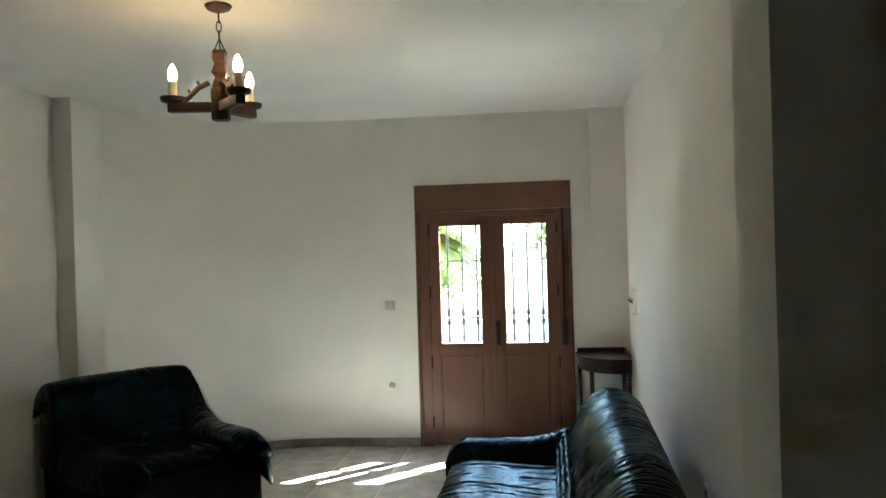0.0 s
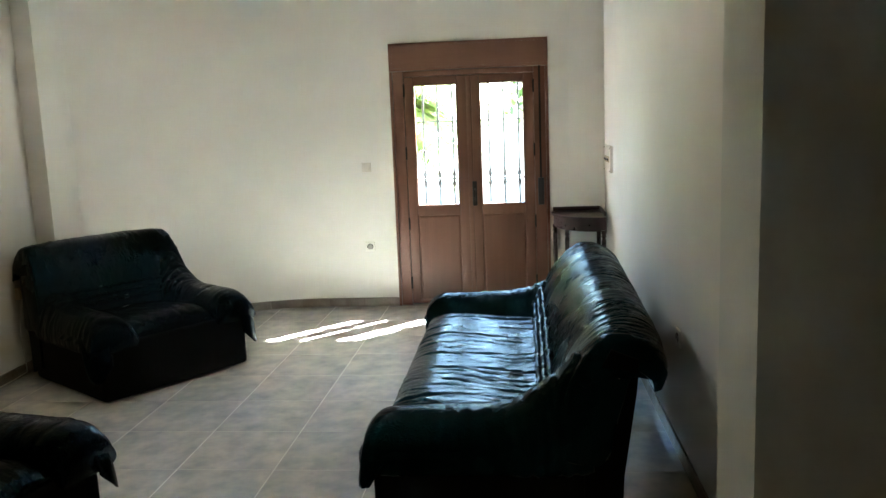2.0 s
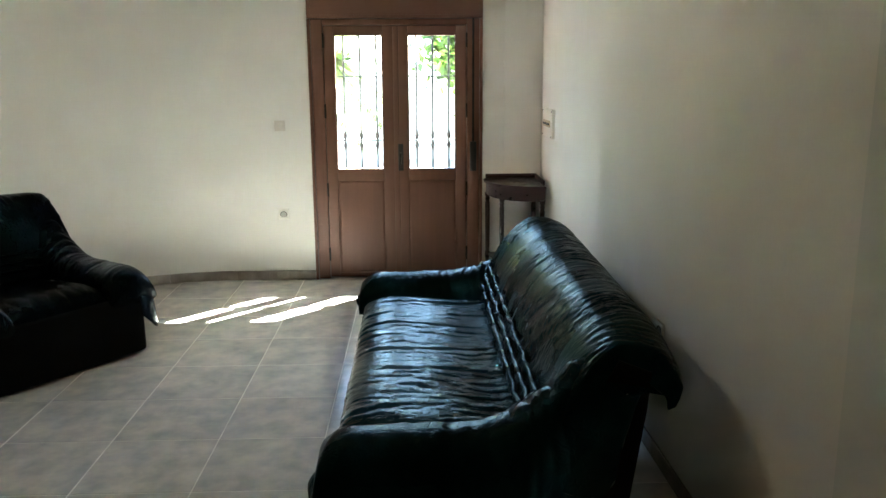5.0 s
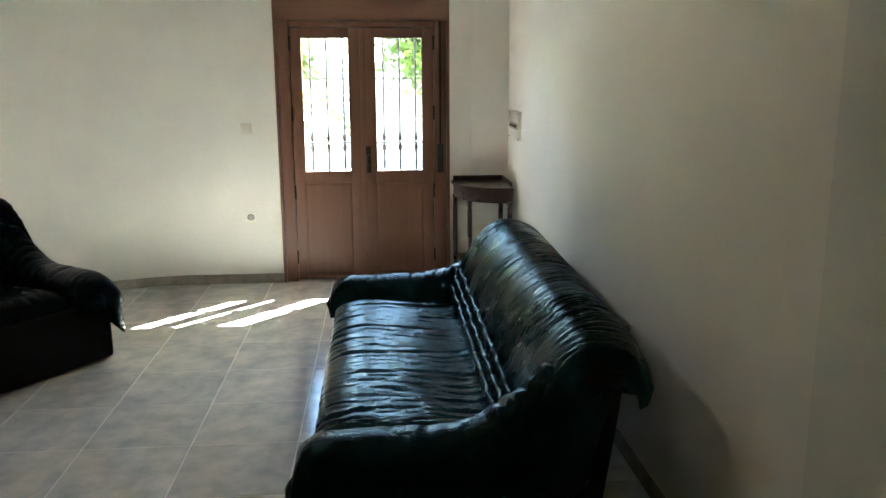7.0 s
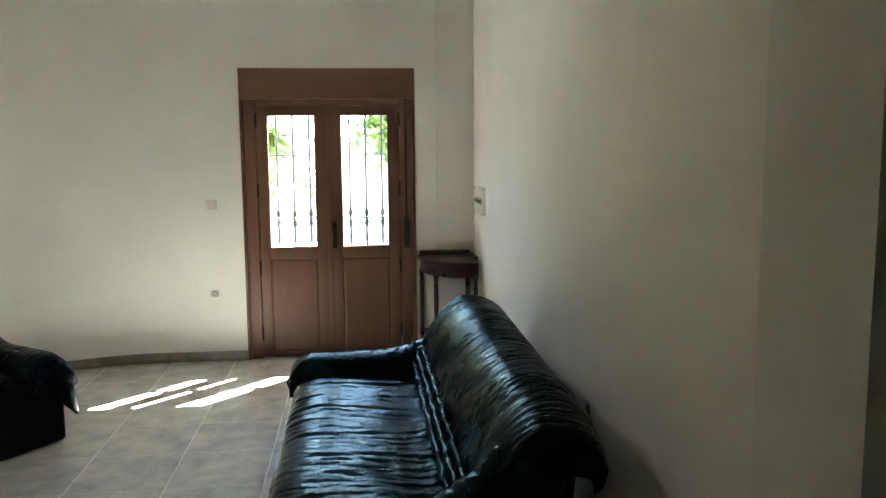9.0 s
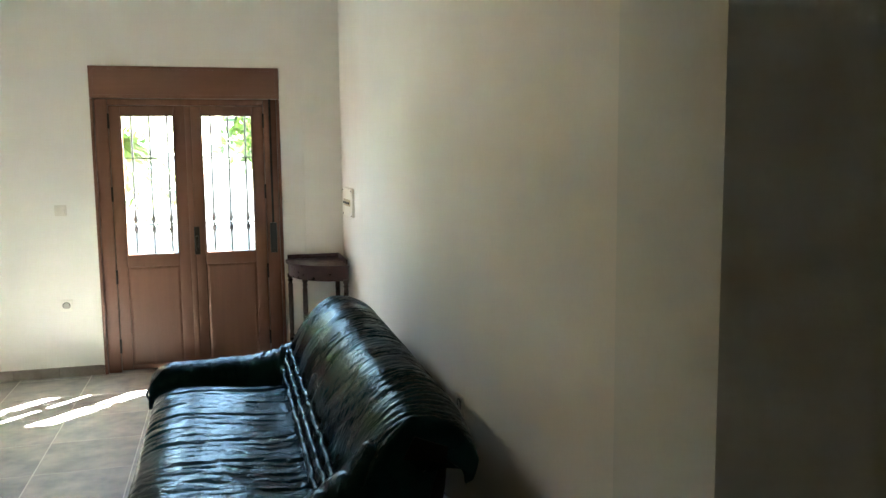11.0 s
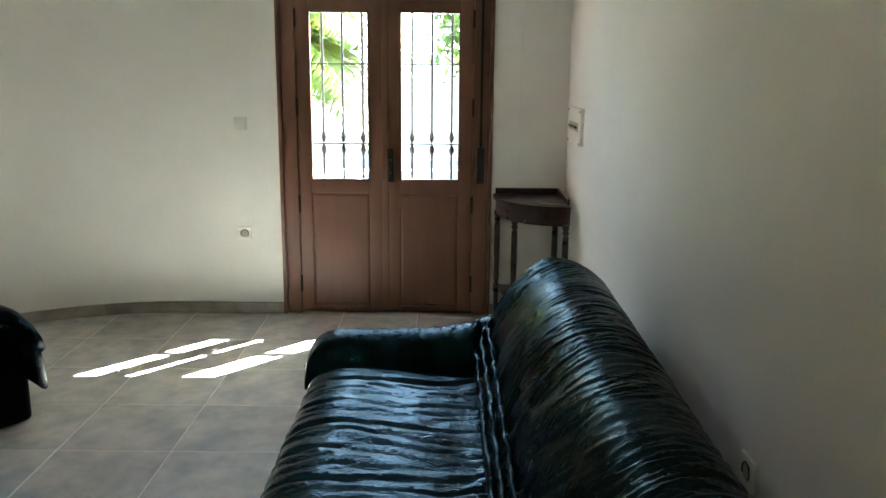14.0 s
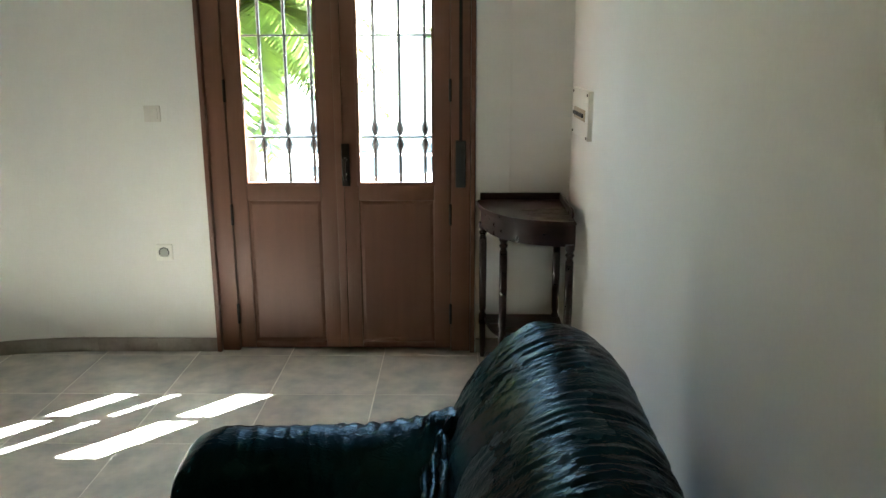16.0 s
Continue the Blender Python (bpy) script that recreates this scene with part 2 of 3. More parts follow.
structure("wall_right", prism([(right_x(1.8), 1.8), (right_x(7.26), 7.26), (1.1, 7.26), (1.1, 1.8)], 0, CEIL), PLASTER, "white plastered side wall", "wall")
bm = box(XC, -1.1, DOOR_Y, 7.26, 0, CEIL)
box(0.234, right_x(6.9), DOOR_Y, 7.26, 0, CEIL, bm=bm)
box(-1.1, 0.234, DOOR_Y, 7.02, 2.25, CEIL, bm=bm)
box(-1.1, 0.234, 7.02, 7.26, 2.5, CEIL, bm=bm)
structure("wall_back", bm, PLASTER, "white plastered wall around the entrance door", "wall")
# Unseen reveal: its jamb trims the sun patch, its grey limits bounced sun.
bm = box(-1.16, -1.09, 7.02, 7.30, 0, 2.55)
box(0.20, 0.30, 7.02, 7.30, 0, 2.55, bm=bm)
box(-1.16, 0.30, 7.262, 7.30, 2.5, 2.84, bm=bm)
structure("door_reveal", bm, REVEAL_GREY, "grey outer reveal of the doorway, set to trim the sun patch", "wall")
structure("wall_corner_pilaster", box(0.40, right_x(6.87), DOOR_Y - 0.022, DOOR_Y, 0, CEIL), PLASTER, "shallow plastered pilaster in the corner", "wall")
inner, outer = arc(R_CURVE), arc(R_CURVE + 0.3)
structure("wall_curved", prism(inner + outer[::-1], 0, CEIL), PLASTER, "white plastered wall curving round the corner", "wall")
structure("wall_left_pilaster", prism([(LEFT, 5.27), (-3.262, 5.27), (-3.298, 5.706), (-3.56, 5.9), (-3.7, 5.9), (-3.7, 5.27)], 0, CEIL), PLASTER, "square plastered pilaster beside the curved wall", "wall")
structure("wall_left", box(LEFT - 0.24, LEFT, BACK - 0.2, 5.27, 0, CEIL), PLASTER, "white plastered long side wall", "wall")
bm = box(0.470, 1.9, 1.473, 1.788, 0, CEIL)
box(LEFT, 0.470, 1.473, 1.788, 2.5, CEIL, bm=bm)
structure("wall_partition", bm, PLASTER_GREY, "thick plastered wall end beside the wide opening", "wall")
# Unseen walls, drawn in close so their bounce lifts the dark wall end.
bm = box(LEFT, 1.9, BACK - 0.2, BACK, 0, CEIL)
box(1.7, 1.9, BACK, 1.473, 0, CEIL, bm=bm)
structure("wall_front_room", bm, PLASTER, "plain unseen plastered walls of the front room, set to bounce light", "wall")
structure("ceiling", box(LEFT - 0.24, 1.9, BACK - 0.2, 7.26, CEIL, CEIL + 0.2), CEILING, "white plastered ceiling", "ceiling")
floor = structure("floor", box(LEFT - 0.24, 1.9, BACK - 0.2, 7.02, -0.12, -0.0015), GROUT, "pale grey marbled floor tiles with light joints", "floor")

# skirting of stone tiles along the walls
skirting = thing("baseboard", "grey-beige stone skirting tiles along the walls", "baseboard", kind="structure")


def skirt(*way):
    """One skirting tile along the points of a way, on its left."""
    way = [Vector(p) for p in way]
    g = [(way[1] - way[0]).normalized(), (way[-1] - way[-2]).normalized()]
    way[0], way[-1] = way[0] + g[0] * 0.0008, way[-1] - g[1] * 0.0008
    inner = []
    for i, p in enumerate(way):
        d = (way[min(i + 1, len(way) - 1)] - way[max(i - 1, 0)]).normalized()
        inner.append(p + Vector((-d.y, d.x)) * 0.012)
    bm = prism(way + inner[::-1], 0.002, 0.074)
    bmesh.ops.bevel(bm, geom=[e for e in bm.edges if all(v.co.z > 0.07 for v in e.verts)], offset=0.003, segments=1, affect="EDGES")
    part("skirting_tile", bm, SKIRT, skirting)


y = 6.85
while y > 2.3:
    skirt((right_x(y - 0.45), y - 0.45), (right_x(y), y))
    y -= 0.45
curve = arc(R_CURVE, 24)
for i in range(0, 24, 6):
    skirt(*curve[i:i + 7])
for x in (-1.1, -1.41):
    skirt((x, DOOR_Y), (x - 0.31, DOOR_Y))
skirt((0.40, DOOR_Y), (0.236, DOOR_Y))
y = 5.26
while y > 2.0:
    skirt((LEFT, y), (LEFT, y - 0.45))
    y -= 0.45

# ---------------------------------------------------------------- entrance door
door = thing("door_1", "brown wooden double door with barred glass panes and shutter box", "door", kind="structure")
bm = box(-1.098, -1.075, 6.862, 6.99, 0.0, 2.018, 0.004)
box(0.209, 0.232, 6.862, 6.99, 0.0, 2.018, 0.004, bm)
box(-1.074, -0.985, 6.888, 6.99, 0.0, 2.018, 0.005, bm)
box(0.112, 0.208, 6.888, 6.99, 0.0, 2.018, 0.005, bm)
box(-0.984, 0.111, 6.888, 6.99, 1.972, 2.018, 0.005, bm)
box(-0.99, -0.962, 6.962, 6.988, 0.0, 2.0, bm=bm)
box(0.09, 0.118, 6.962, 6.988, 0.0, 2.0, bm=bm)
box(-0.98, 0.11, 6.962, 6.988, 1.95, 2.0, bm=bm)
box(-0.98, 0.11, 6.962, 6.988, 0.0, 0.05, bm=bm)
box(-0.46, -0.41, 6.962, 6.975, 0.05, 1.95, bm=bm)
part("frame", bm, WOOD, door)
shutter = part("shutter_box", box(-1.098, 0.232, 6.862, 7.0, 2.021, 2.249, 0.004), WOOD_BOX, door, "wooden roller shutter box above the door")
bm = box(-1.07, 0.204, 6.856, 6.861, 2.045, 2.225, 0.002)
part("cover_board", bm, WOOD_BOX, shutter)


def leaf(x0, x1, g0, g1):
    """One door leaf: stiles and rails round a glass pane, and a raised panel below."""
    za, zb, top = 0.872, 1.903, 1.969
    bm = box(x0, g0, 6.902, 6.96, 0.012, top, 0.004)
    box(g1, x1, 6.902, 6.96, 0.012, top, 0.004, bm)
    box(g0, g1, 6.902, 6.96, zb, top, 0.003, bm)
    box(g0, g1, 6.902, 6.96, 0.79, za, 0.003, bm)
    box(g0, g1, 6.902, 6.96, 0.012, 0.045, 0.003, bm)
    ob = part("door_leaf", bm, WOOD, door)
    own = bmesh.new()
    bmesh.ops.create_cube(own, size=1, matrix=Matrix.Translation(((g0 + g1) / 2, 6.924, 0.4175)) @ Matrix.Diagonal((g1 - g0 + 0.004, 0.03, 0.749, 1)))
    front = min(own.faces, key=lambda f: f.calc_center_median().y)
    bmesh.ops.inset_region(own, faces=[front], thickness=0.010, depth=-0.004)
    bmesh.ops.inset_region(own, faces=[front], thickness=0.022, depth=0.006)
    part("raised_panel", own, WOOD, ob, smooth=20)
    bead = box(g0 - 0.006, g0 + 0.010, 6.895, 6.925, za - 0.006, zb + 0.006, 0.003)
    box(g1 - 0.010, g1 + 0.006, 6.895, 6.925, za - 0.006, zb + 0.006, 0.003, bead)
    box(g0, g1, 6.8955, 6.9255, zb - 0.010, zb + 0.006, 0.003, bead)
    box(g0, g1, 6.8955, 6.9255, za - 0.006, za + 0.010, 0.003, bead)
    part("glazing_bead", bead, WOOD, ob)
    pane = part("pane", box(g0 + 0.002, g1 - 0.002, 6.936, 6.940, za + 0.002, zb - 0.002), GLASS, ob, "clear glass pane", smooth=None)
    pane.visible_shadow = False
    return ob


left_leaf = leaf(-0.982, -0.438, -0.904, -0.534)
right_leaf = leaf(-0.434, 0.109, -0.345, 0.028)
part("cover_strip", box(-0.456, -0.416, 6.892, 6.903, 0.015, 1.966, 0.004), WOOD, right_leaf)
for z in (0.20, 0.72, 1.33, 1.86):
    for x, lf in ((-0.984, left_leaf), (0.110, right_leaf)):
        part("hinge", turned([(0.004, z - 0.055), (0.008, z - 0.05), (0.008, z + 0.05), (0.004, z + 0.055)], x, 6.893, 8), DARK_METAL, lf)
handle = part("handle_plate", box(-0.425, -0.385, 6.884, 6.8925, 0.865, 1.075, 0.004), DARK_METAL, right_leaf, "dark metal handle plate")
bm = tube([(-0.405, 6.886, 1.0), (-0.405, 6.845, 1.0)], 0.009, 10)
tube([(-0.405, 6.845, 1.004), (-0.409, 6.842, 0.985), (-0.408, 6.84, 0.93), (-0.404, 6.843, 0.90)], [0.010, 0.010, 0.008, 0.007], 10, bm)
part("lever", bm, DARK_METAL, handle)
bm = turned([(0.006, 0), (0.007, 0.004), (0.004, 0.006)], sides=12)
bmesh.ops.transform(bm, matrix=pose(-0.405, 6.884, 0.925, 90), verts=bm.verts)
part("key_cylinder", bm, STEEL, handle)
winder = part("strap_winder", box(0.135, 0.185, 6.868, 6.887, 0.86, 1.09, 0.006), BLACK_PLASTIC, door, "dark shutter strap winder")
part("strap", box(0.152, 0.168, 6.878, 6.881, 1.09, 2.02), DARK_METAL, winder)

# iron grille outside the panes
grille = thing("window_grille", "dark wrought-iron bars with turned knobs outside the glass", "grille")
for x in (-0.85, -0.722, -0.594, -0.277, -0.149, -0.021):
    part("bar", turned([(0.0085, 0.80), (0.0085, 1.00), (0.009, 1.015), (0.018, 1.035), (0.020, 1.048), (0.014, 1.066), (0.008, 1.078), (0.019, 1.087), (0.008, 1.096),
                        (0.014, 1.108), (0.020, 1.125), (0.017, 1.142), (0.0085, 1.165), (0.0085, 2.01)], x, 7.10, 10), IRON, grille)
for z in (1.087, 1.59):
    part("cross_rod", box(-1.09, 0.20, 7.074, 7.124, z - 0.005, z + 0.0045, 0.001), IRON, grille)

# ---------------------------------------------------------------- switches and sockets
sw = thing("light_switch", "ivory plastic light switch on the white wall", "switch")
part("plate", box(-1.375, -1.295, 6.870, DOOR_Y, 1.183, 1.262, 0.004), PLASTIC_CREAM, sw)
part("rocker", box(-1.363, -1.307, 6.865, 6.871, 1.196, 1.250, 0.003), PLASTIC_CREAM, sw)


def socket(label, m):
    """A wall socket in the x-z plane, its face towards -y."""
    ob = thing("wall_socket", label, "socket", m, "wall sockets")
    bm = box(-0.042, 0.042, -0.010, 0, 0.021, 0.042, 0.003)
    box(-0.042, 0.042, -0.010, 0, -0.042, -0.021, 0.003, bm)
    box(-0.042, -0.021, -0.0095, 0, -0.022, 0.022, 0.003, bm)
    box(0.021, 0.042, -0.0095, 0, -0.022, 0.022, 0.003, bm)
    part("plate", bm, PLASTIC, ob)
    bm = turned([(0.026, 0), (0.026, 0.0075), (0.0215, 0.0085), (0.0205, 0.002), (0.0, 0.002)], sides=24)
    bmesh.ops.transform(bm, matrix=pose(0, -0.001, 0, 90), verts=bm.verts)
    part("well", bm, PLASTIC_GREY, ob)
    ringp = [(0.0245 * math.cos(math.pi * (k / 16 - 0.16)), -0.0100, 0.0245 * math.sin(math.pi * (k / 16 - 0.16))) for k in range(22)]
    part("rim", tube(ringp, 0.0026, 6), BLACK_PLASTIC, ob)
    for x, z in ((-0.0105, -0.014), (0.0105, -0.014), (0, 0.006)):
        bm = turned([(0.0055, 0), (0.0055, 0.0012)], sides=8)
        bmesh.ops.transform(bm, matrix=pose(x, -0.0032, z, 90), verts=bm.verts)
        part("hole", bm, BLACK_PLASTIC, ob)
    return ob


socket("ivory earthed wall socket low on the curved wall", pose(-1.335, DOOR_Y, 0.53))
socket("ivory wall socket behind the sofa", pose(right_x(3.68), 3.68, 0.565, 0, 0, -89.05))

panel = thing("fuse_panel", "white plastic fuse box cover on the side wall", "fuse box", pose(right_x(6.48), 6.48, 1.252, 0, 0, -89.05))
part("cover", box(-0.20, 0.20, -0.022, 0, -0.099, 0.105, 0.003), PLASTIC, panel)
part("window_slot", box(-0.14, 0.14, -0.026, -0.021, -0.024, 0.024, 0.002), PLASTIC_OLD, panel)
for x in (-0.12, -0.085, -0.05, -0.015, 0.02, 0.055, 0.09):
    part("breaker", box(x, x + 0.024, -0.034, -0.0255, -0.009, 0.007, 0.002), BLACK_PLASTIC, panel)
for x in (-0.18, 0.18):
    for z in (-0.088, 0.088):
        bm = turned([(0.006, 0), (0.006, 0.003), (0.003, 0.004)], sides=10)
        bmesh.ops.transform(bm, matrix=pose(x, -0.0215, z, 90), verts=bm.verts)
        part("screw", bm, DARK_METAL, panel)

# ---------------------------------------------------------------- corner table
table = thing("corner_table", "dark mahogany bow-fronted corner table with turned legs", "table")
TX, TY = 0.655, 6.845                                     # the corner it stands in


def bow(r, n=18):
    """Quarter outline with a slight serpentine front."""
    pts = [(TX, TY)]
    for i in range(n + 1):
        a = math.pi + (math.pi / 2) * i / n
        k = r * (1.0 + 0.05 * math.sin(2 * (a - math.pi)) ** 2)
        pts.append((TX + k * math.cos(a) * 0.80, TY + k * math.sin(a)))
    return pts


bm = prism(bow(0.52), 0.785, 0.806)
bmesh.ops.bevel(bm, geom=[e for e in bm.edges if abs(e.verts[0].co.z - e.verts[1].co.z) < 1e-5], offset=0.006, segments=2, affect="EDGES")
part("tabletop", bm, MAHOGANY, table)
part("apron", prism(bow(0.495), 0.69, 0.784), MAHOGANY, table)
bm = box(TX - 0.40, TX - 0.004, TY - 0.014, TY - 0.002, 0.807, 0.842, 0.004)
box(TX - 0.014, TX - 0.002, TY - 0.46, TY - 0.015, 0.807, 0.842, 0.004, bm)
part("gallery", bm, MAHOGANY, table)
part("lower_shelf", prism(bow(0.47), 0.20, 0.216), MAHOGANY, table)
LEG = [(0.010, 0.0), (0.013, 0.02), (0.015, 0.17), (0.019, 0.185), (0.019, 0.225), (0.013, 0.24), (0.017, 0.26), (0.019, 0.45), (0.018, 0.62),
       (0.013, 0.635), (0.021, 0.65), (0.014, 0.662), (0.021, 0.675), (0.021, 0.70)]
for x, y in ((TX - 0.385, TY - 0.03), (TX - 0.30, TY - 0.31), (TX - 0.022, TY - 0.49), (TX - 0.022, TY - 0.03)):
    part("leg", turned(LEG, x, y, 14), MAHOGANY, table)

# ---------------------------------------------------------------- chandelier
lamp = thing("chandelier", "rustic dark wooden chandelier with lit candle bulbs", "chandelier", pose(-1.413, 3.46, 0, 0, 0, 13))
part("canopy", turned([(0.010, CEIL - 0.034), (0.03, CEIL - 0.03), (0.052, CEIL - 0.02), (0.062, CEIL - 0.006), (0.058, CEIL)], sides=20), RUSTIC, lamp)
z = CEIL - 0.034
chain = None
for i in range(3):
    ring = []
    for k in range(16):
        a = 2 * math.pi * k / 16
        u, v = 0.011 * math.cos(a), 0.026 * math.sin(a)
        ring.append((u if i % 2 else 0, 0 if i % 2 else u, z - 0.022 + v))
    chain = tube(ring, 0.0028, 6, chain, closed=True)
    z -= 0.043
part("chain", chain, IRON, lamp)
zt = z - 0.045                                            # top of the post
for a in (0, 90, 180):
    c, s = math.cos(radians(a)), math.sin(radians(a))
    part("hanger_wire", tube([(0, 0, z + 0.01), (0.022 * c, 0.022 * s, z - 0.04), (0.032 * c, 0.032 * s, zt - 0.02)], 0.003, 6), IRON, lamp)
bm = bmesh.new()
rings = []
for k in range(15):
    zz = zt - 0.29 * k / 14
    w = 0.027 + 0.004 * math.sin(k * 1.7) + 0.004 * math.sin(k * 3.1)
    rings.append([(w * sx + 0.004 * math.sin(k * 2.3 + i), w * sy + 0.004 * math.cos(k * 1.9 + i), zz) for i, (sx, sy) in enumerate(((-1, -1), (1, -1), (1, 1), (-1, 1)))])
part("post", loft(rings), BRIGHT_WOOD, lamp)
part("hub", box(-0.040, 0.040, -0.040, 0.040, zt - 0.32, zt - 0.17, 0.014), RUSTIC, lamp)
for i, a in enumerate((180, 60, -60)):
    arm = part("arm", box(0.03, 0.235, -0.024, 0.024, -0.024, 0.020, 0.008), RUSTIC, lamp)
    arm.matrix_basis = pose(0, 0, zt - 0.255, 0, 0, a)
    part("brace", tube([(0.05, 0, 0.11), (0.10, 0, 0.085), (0.165, 0, 0.022)], 0.013, 8), RUSTIC, arm)
    for t in (0.09, 0.13):
        part("peg", tube([(t, 0, 0.09 - (t - 0.09)), (t + 0.012, 0, 0.118 - (t - 0.09))], 0.006, 8), RUSTIC, arm)
    part("drip_tray", turned([(0.03, 0.018), (0.052, 0.024), (0.058, 0.045), (0.05, 0.05), (0.02, 0.045)], 0.212, 0, 12), RUSTIC, arm)
    part("candle_sleeve", turned([(0.019, 0.045), (0.02, 0.08), (0.019, 0.115), (0.012, 0.118)], 0.212, 0, 14), WAX, arm)
    part("bulb", turned([(0.012, 0.118), (0.018, 0.128), (0.020, 0.143), (0.017, 0.167), (0.009, 0.187), (0.002, 0.196)], 0.212, 0, 14), BULB, arm, "lit flame-shaped bulb")


# ---------------------------------------------------------------- leather seating
def crease(p, fy, fx, seed, amp):
    """Puckers of slack leather: sharp broken folds, close along y and longer across it."""
    w = noise.noise(Vector((p.x * 3.1 + seed, p.y * 2.6, p.z * 3.1))) * 0.10
    v = noise.noise(Vector((p.x * 8 - seed, p.y * 7, p.z * 8))) * 0.022
    n = noise.noise(Vector((p.x * fx + seed, (p.y + w + v) * fy, p.z * fx)))
    m = noise.noise(Vector((p.x * fx * 2.6 - seed, (p.y + w - v) * fy * 1.9, p.z * fx * 2.6)))
    keep = 0.6 + 1.1 * noise.noise(Vector((p.x * 4 + 9, p.y * 4 - seed, p.z * 4)))
    hold = max(0.15, 0.7 + 0.9 * noise.noise(Vector((p.x * 2.5 - 4, p.y * 3.5 + seed, p.z * 2.5))))
    return amp * (1.5 * hold * (min(1, 2.4 * abs(n)) ** 0.6 - 0.6) + 0.8 * keep * (min(1, 2.4 * abs(m)) ** 0.6 - 0.6))


def puff(bm, fy, fx, seed, amp, skew=0.0):
    bm.normal_update()
    moves = [(v, v.normal * crease(Vector((v.co.x, v.co.y + skew * v.co.z, v.co.z)), fy, fx, seed, amp)) for v in bm.verts]
    for v, d in moves:
        v.co += d
    return bm


def deep_folds(bm, hw, seed, depth):
    """A few long deep folds across a seat, wandering and fading out along their way."""
    rnd = random.Random(int(seed * 10))
    count = max(4, int(hw * 2 / 0.17))
    folds = [(-hw + 2 * hw * (k + rnd.uniform(0.25, 0.75)) / count, rnd.uniform(0.5, 1.0), rnd.uniform(-0.10, 0.10)) for k in range(count)]
    for v in bm.verts:
        if v.co.z < 0.38:
            continue
        for k, (at, strong, slant) in enumerate(folds):
            d = v.co.y - at - slant * v.co.x - 0.05 * noise.noise(Vector((v.co.x * 4.5, k * 3.7, seed)))
            if abs(d) > 0.12:
                continue
            keep = max(0, min(1, 0.55 + 1.6 * noise.noise(Vector((v.co.x * 3.0 + 7, k * 5.1, seed + 2)))))
            v.co.z += depth * strong * keep * (0.55 * math.exp(-((abs(d) - 0.032) / 0.02) ** 2) - math.exp(-(d / 0.011) ** 2))
    return bm


def rounded(u, power=4.0):
    """How full a cushion is at u in -1..1 of its length."""
    return max(0.0, 1 - abs(u) ** power) ** (1 / power)


def seat_set(name, label, category, half, m, group, seed, hang, tall, slew=0.0, slack=0.8, full=0.74, hide=LEATHER_SHADED, seat_hide=LEATHER_SHADED):
    """A leather-covered seat of this half width, facing -x, its base's middle at the origin."""
    ob = thing(name, label, category, m, group)
    part("base", box(-0.495, 0.43, -half + 0.06, half - 0.06, 0.012, 0.37, 0.03, seg=3), BASE_CLOTH, ob, "black upholstered base")
    rings = []
    for i in range(9):
        u = -1 + i / 4
        w = (half - 0.045) * u
        rings.append([(0.30, w, 0.10), (0.435, w, 0.05), (0.445, w, 0.30), (0.49, w, 0.62), (0.50, w, 0.74), (0.40, w, 0.78), (0.30, w, 0.60)])
    part("back_shell", loft(rings), BASE_CLOTH, ob, "black upholstered back shell", smooth=30)
    # seat cushion
    hw, rings = half - 0.25, []
    n = max(60, int(hw * 2 / 0.008))
    prof = smooth_closed([(-0.44, 0.33), (-0.485, 0.40), (-0.455, 0.462), (-0.34, 0.490), (-0.15, 0.482), (0.05, 0.462), (0.2, 0.45), (0.22, 0.36), (-0.1, 0.335)], 90)
    for i in range(n + 1):
        u = -1 + 2 * i / n
        f = 0.35 + 0.65 * rounded(u, 5)
        edge = max(0, (abs(u) * hw - hw + 0.16) / 0.16)
        drop = 0.025 + 0.05 * edge ** 1.8
        rings.append([(p.x * (0.985 + 0.015 * rounded(u, 6)), u * hw, 0.40 + (p.y - 0.40) * f - drop * min(1, max(0, (p.y - 0.36) / 0.08))) for p in prof])
    bm = puff(loft(rings), 19, 3.6, seed, 0.0052 * slack)
    deep_folds(bm, hw, seed, 0.008 * slack ** 0.5)
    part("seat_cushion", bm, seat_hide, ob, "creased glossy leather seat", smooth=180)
    # backrest with its cover hanging over the back
    hw, rings = half - 0.06, []
    n = max(70, int(hw * 2 / 0.007))
    prof = smooth_closed([(0.150, 0.40), (0.186, 0.52), (0.250, 0.67), (0.325, 0.772), (0.398, 0.832), (0.474, 0.852), (0.548, 0.836), (0.606, 0.788), (0.630, 0.735), (0.622, 0.682), (0.609, 0.650), (0.603, 0.652), (0.599, 0.700), (0.580, 0.728), (0.51, 0.70), (0.44, 0.50), (0.38, 0.36)], 116)
    prof = [Vector((p.x, p.y + tall * max(0, p.y - 0.5) / 0.36)) for p in prof]
    for i in range(n + 1):
        u = -1 + 2 * i / n
        f = full + (1 - full) * rounded(u, 6.0 if half > 1 else 8.0)
        flare = [1 + (0.055 * max(0, (0.88 - p.y) / 0.5)) / hw for p in prof]
        tip = 0.015 * max(0, (abs(u) - 1 + 0.13 / hw) * hw / 0.13) ** 1.3
        end = max(0, 1 - (1 - abs(u)) * hw / 0.30)
        ring = []
        for p, fl in zip(prof, flare):
            rear = min(1, max(0, (p.x - 0.48) / 0.10))
            x = 0.36 + (p.x - 0.36) * (f + (1 - f) * 0.45 * rear) + slew * u * min(1, max(0, (p.x - 0.2) / 0.2))
            z = 0.62 + (p.y - 0.62) * f if p.y > 0.62 else p.y
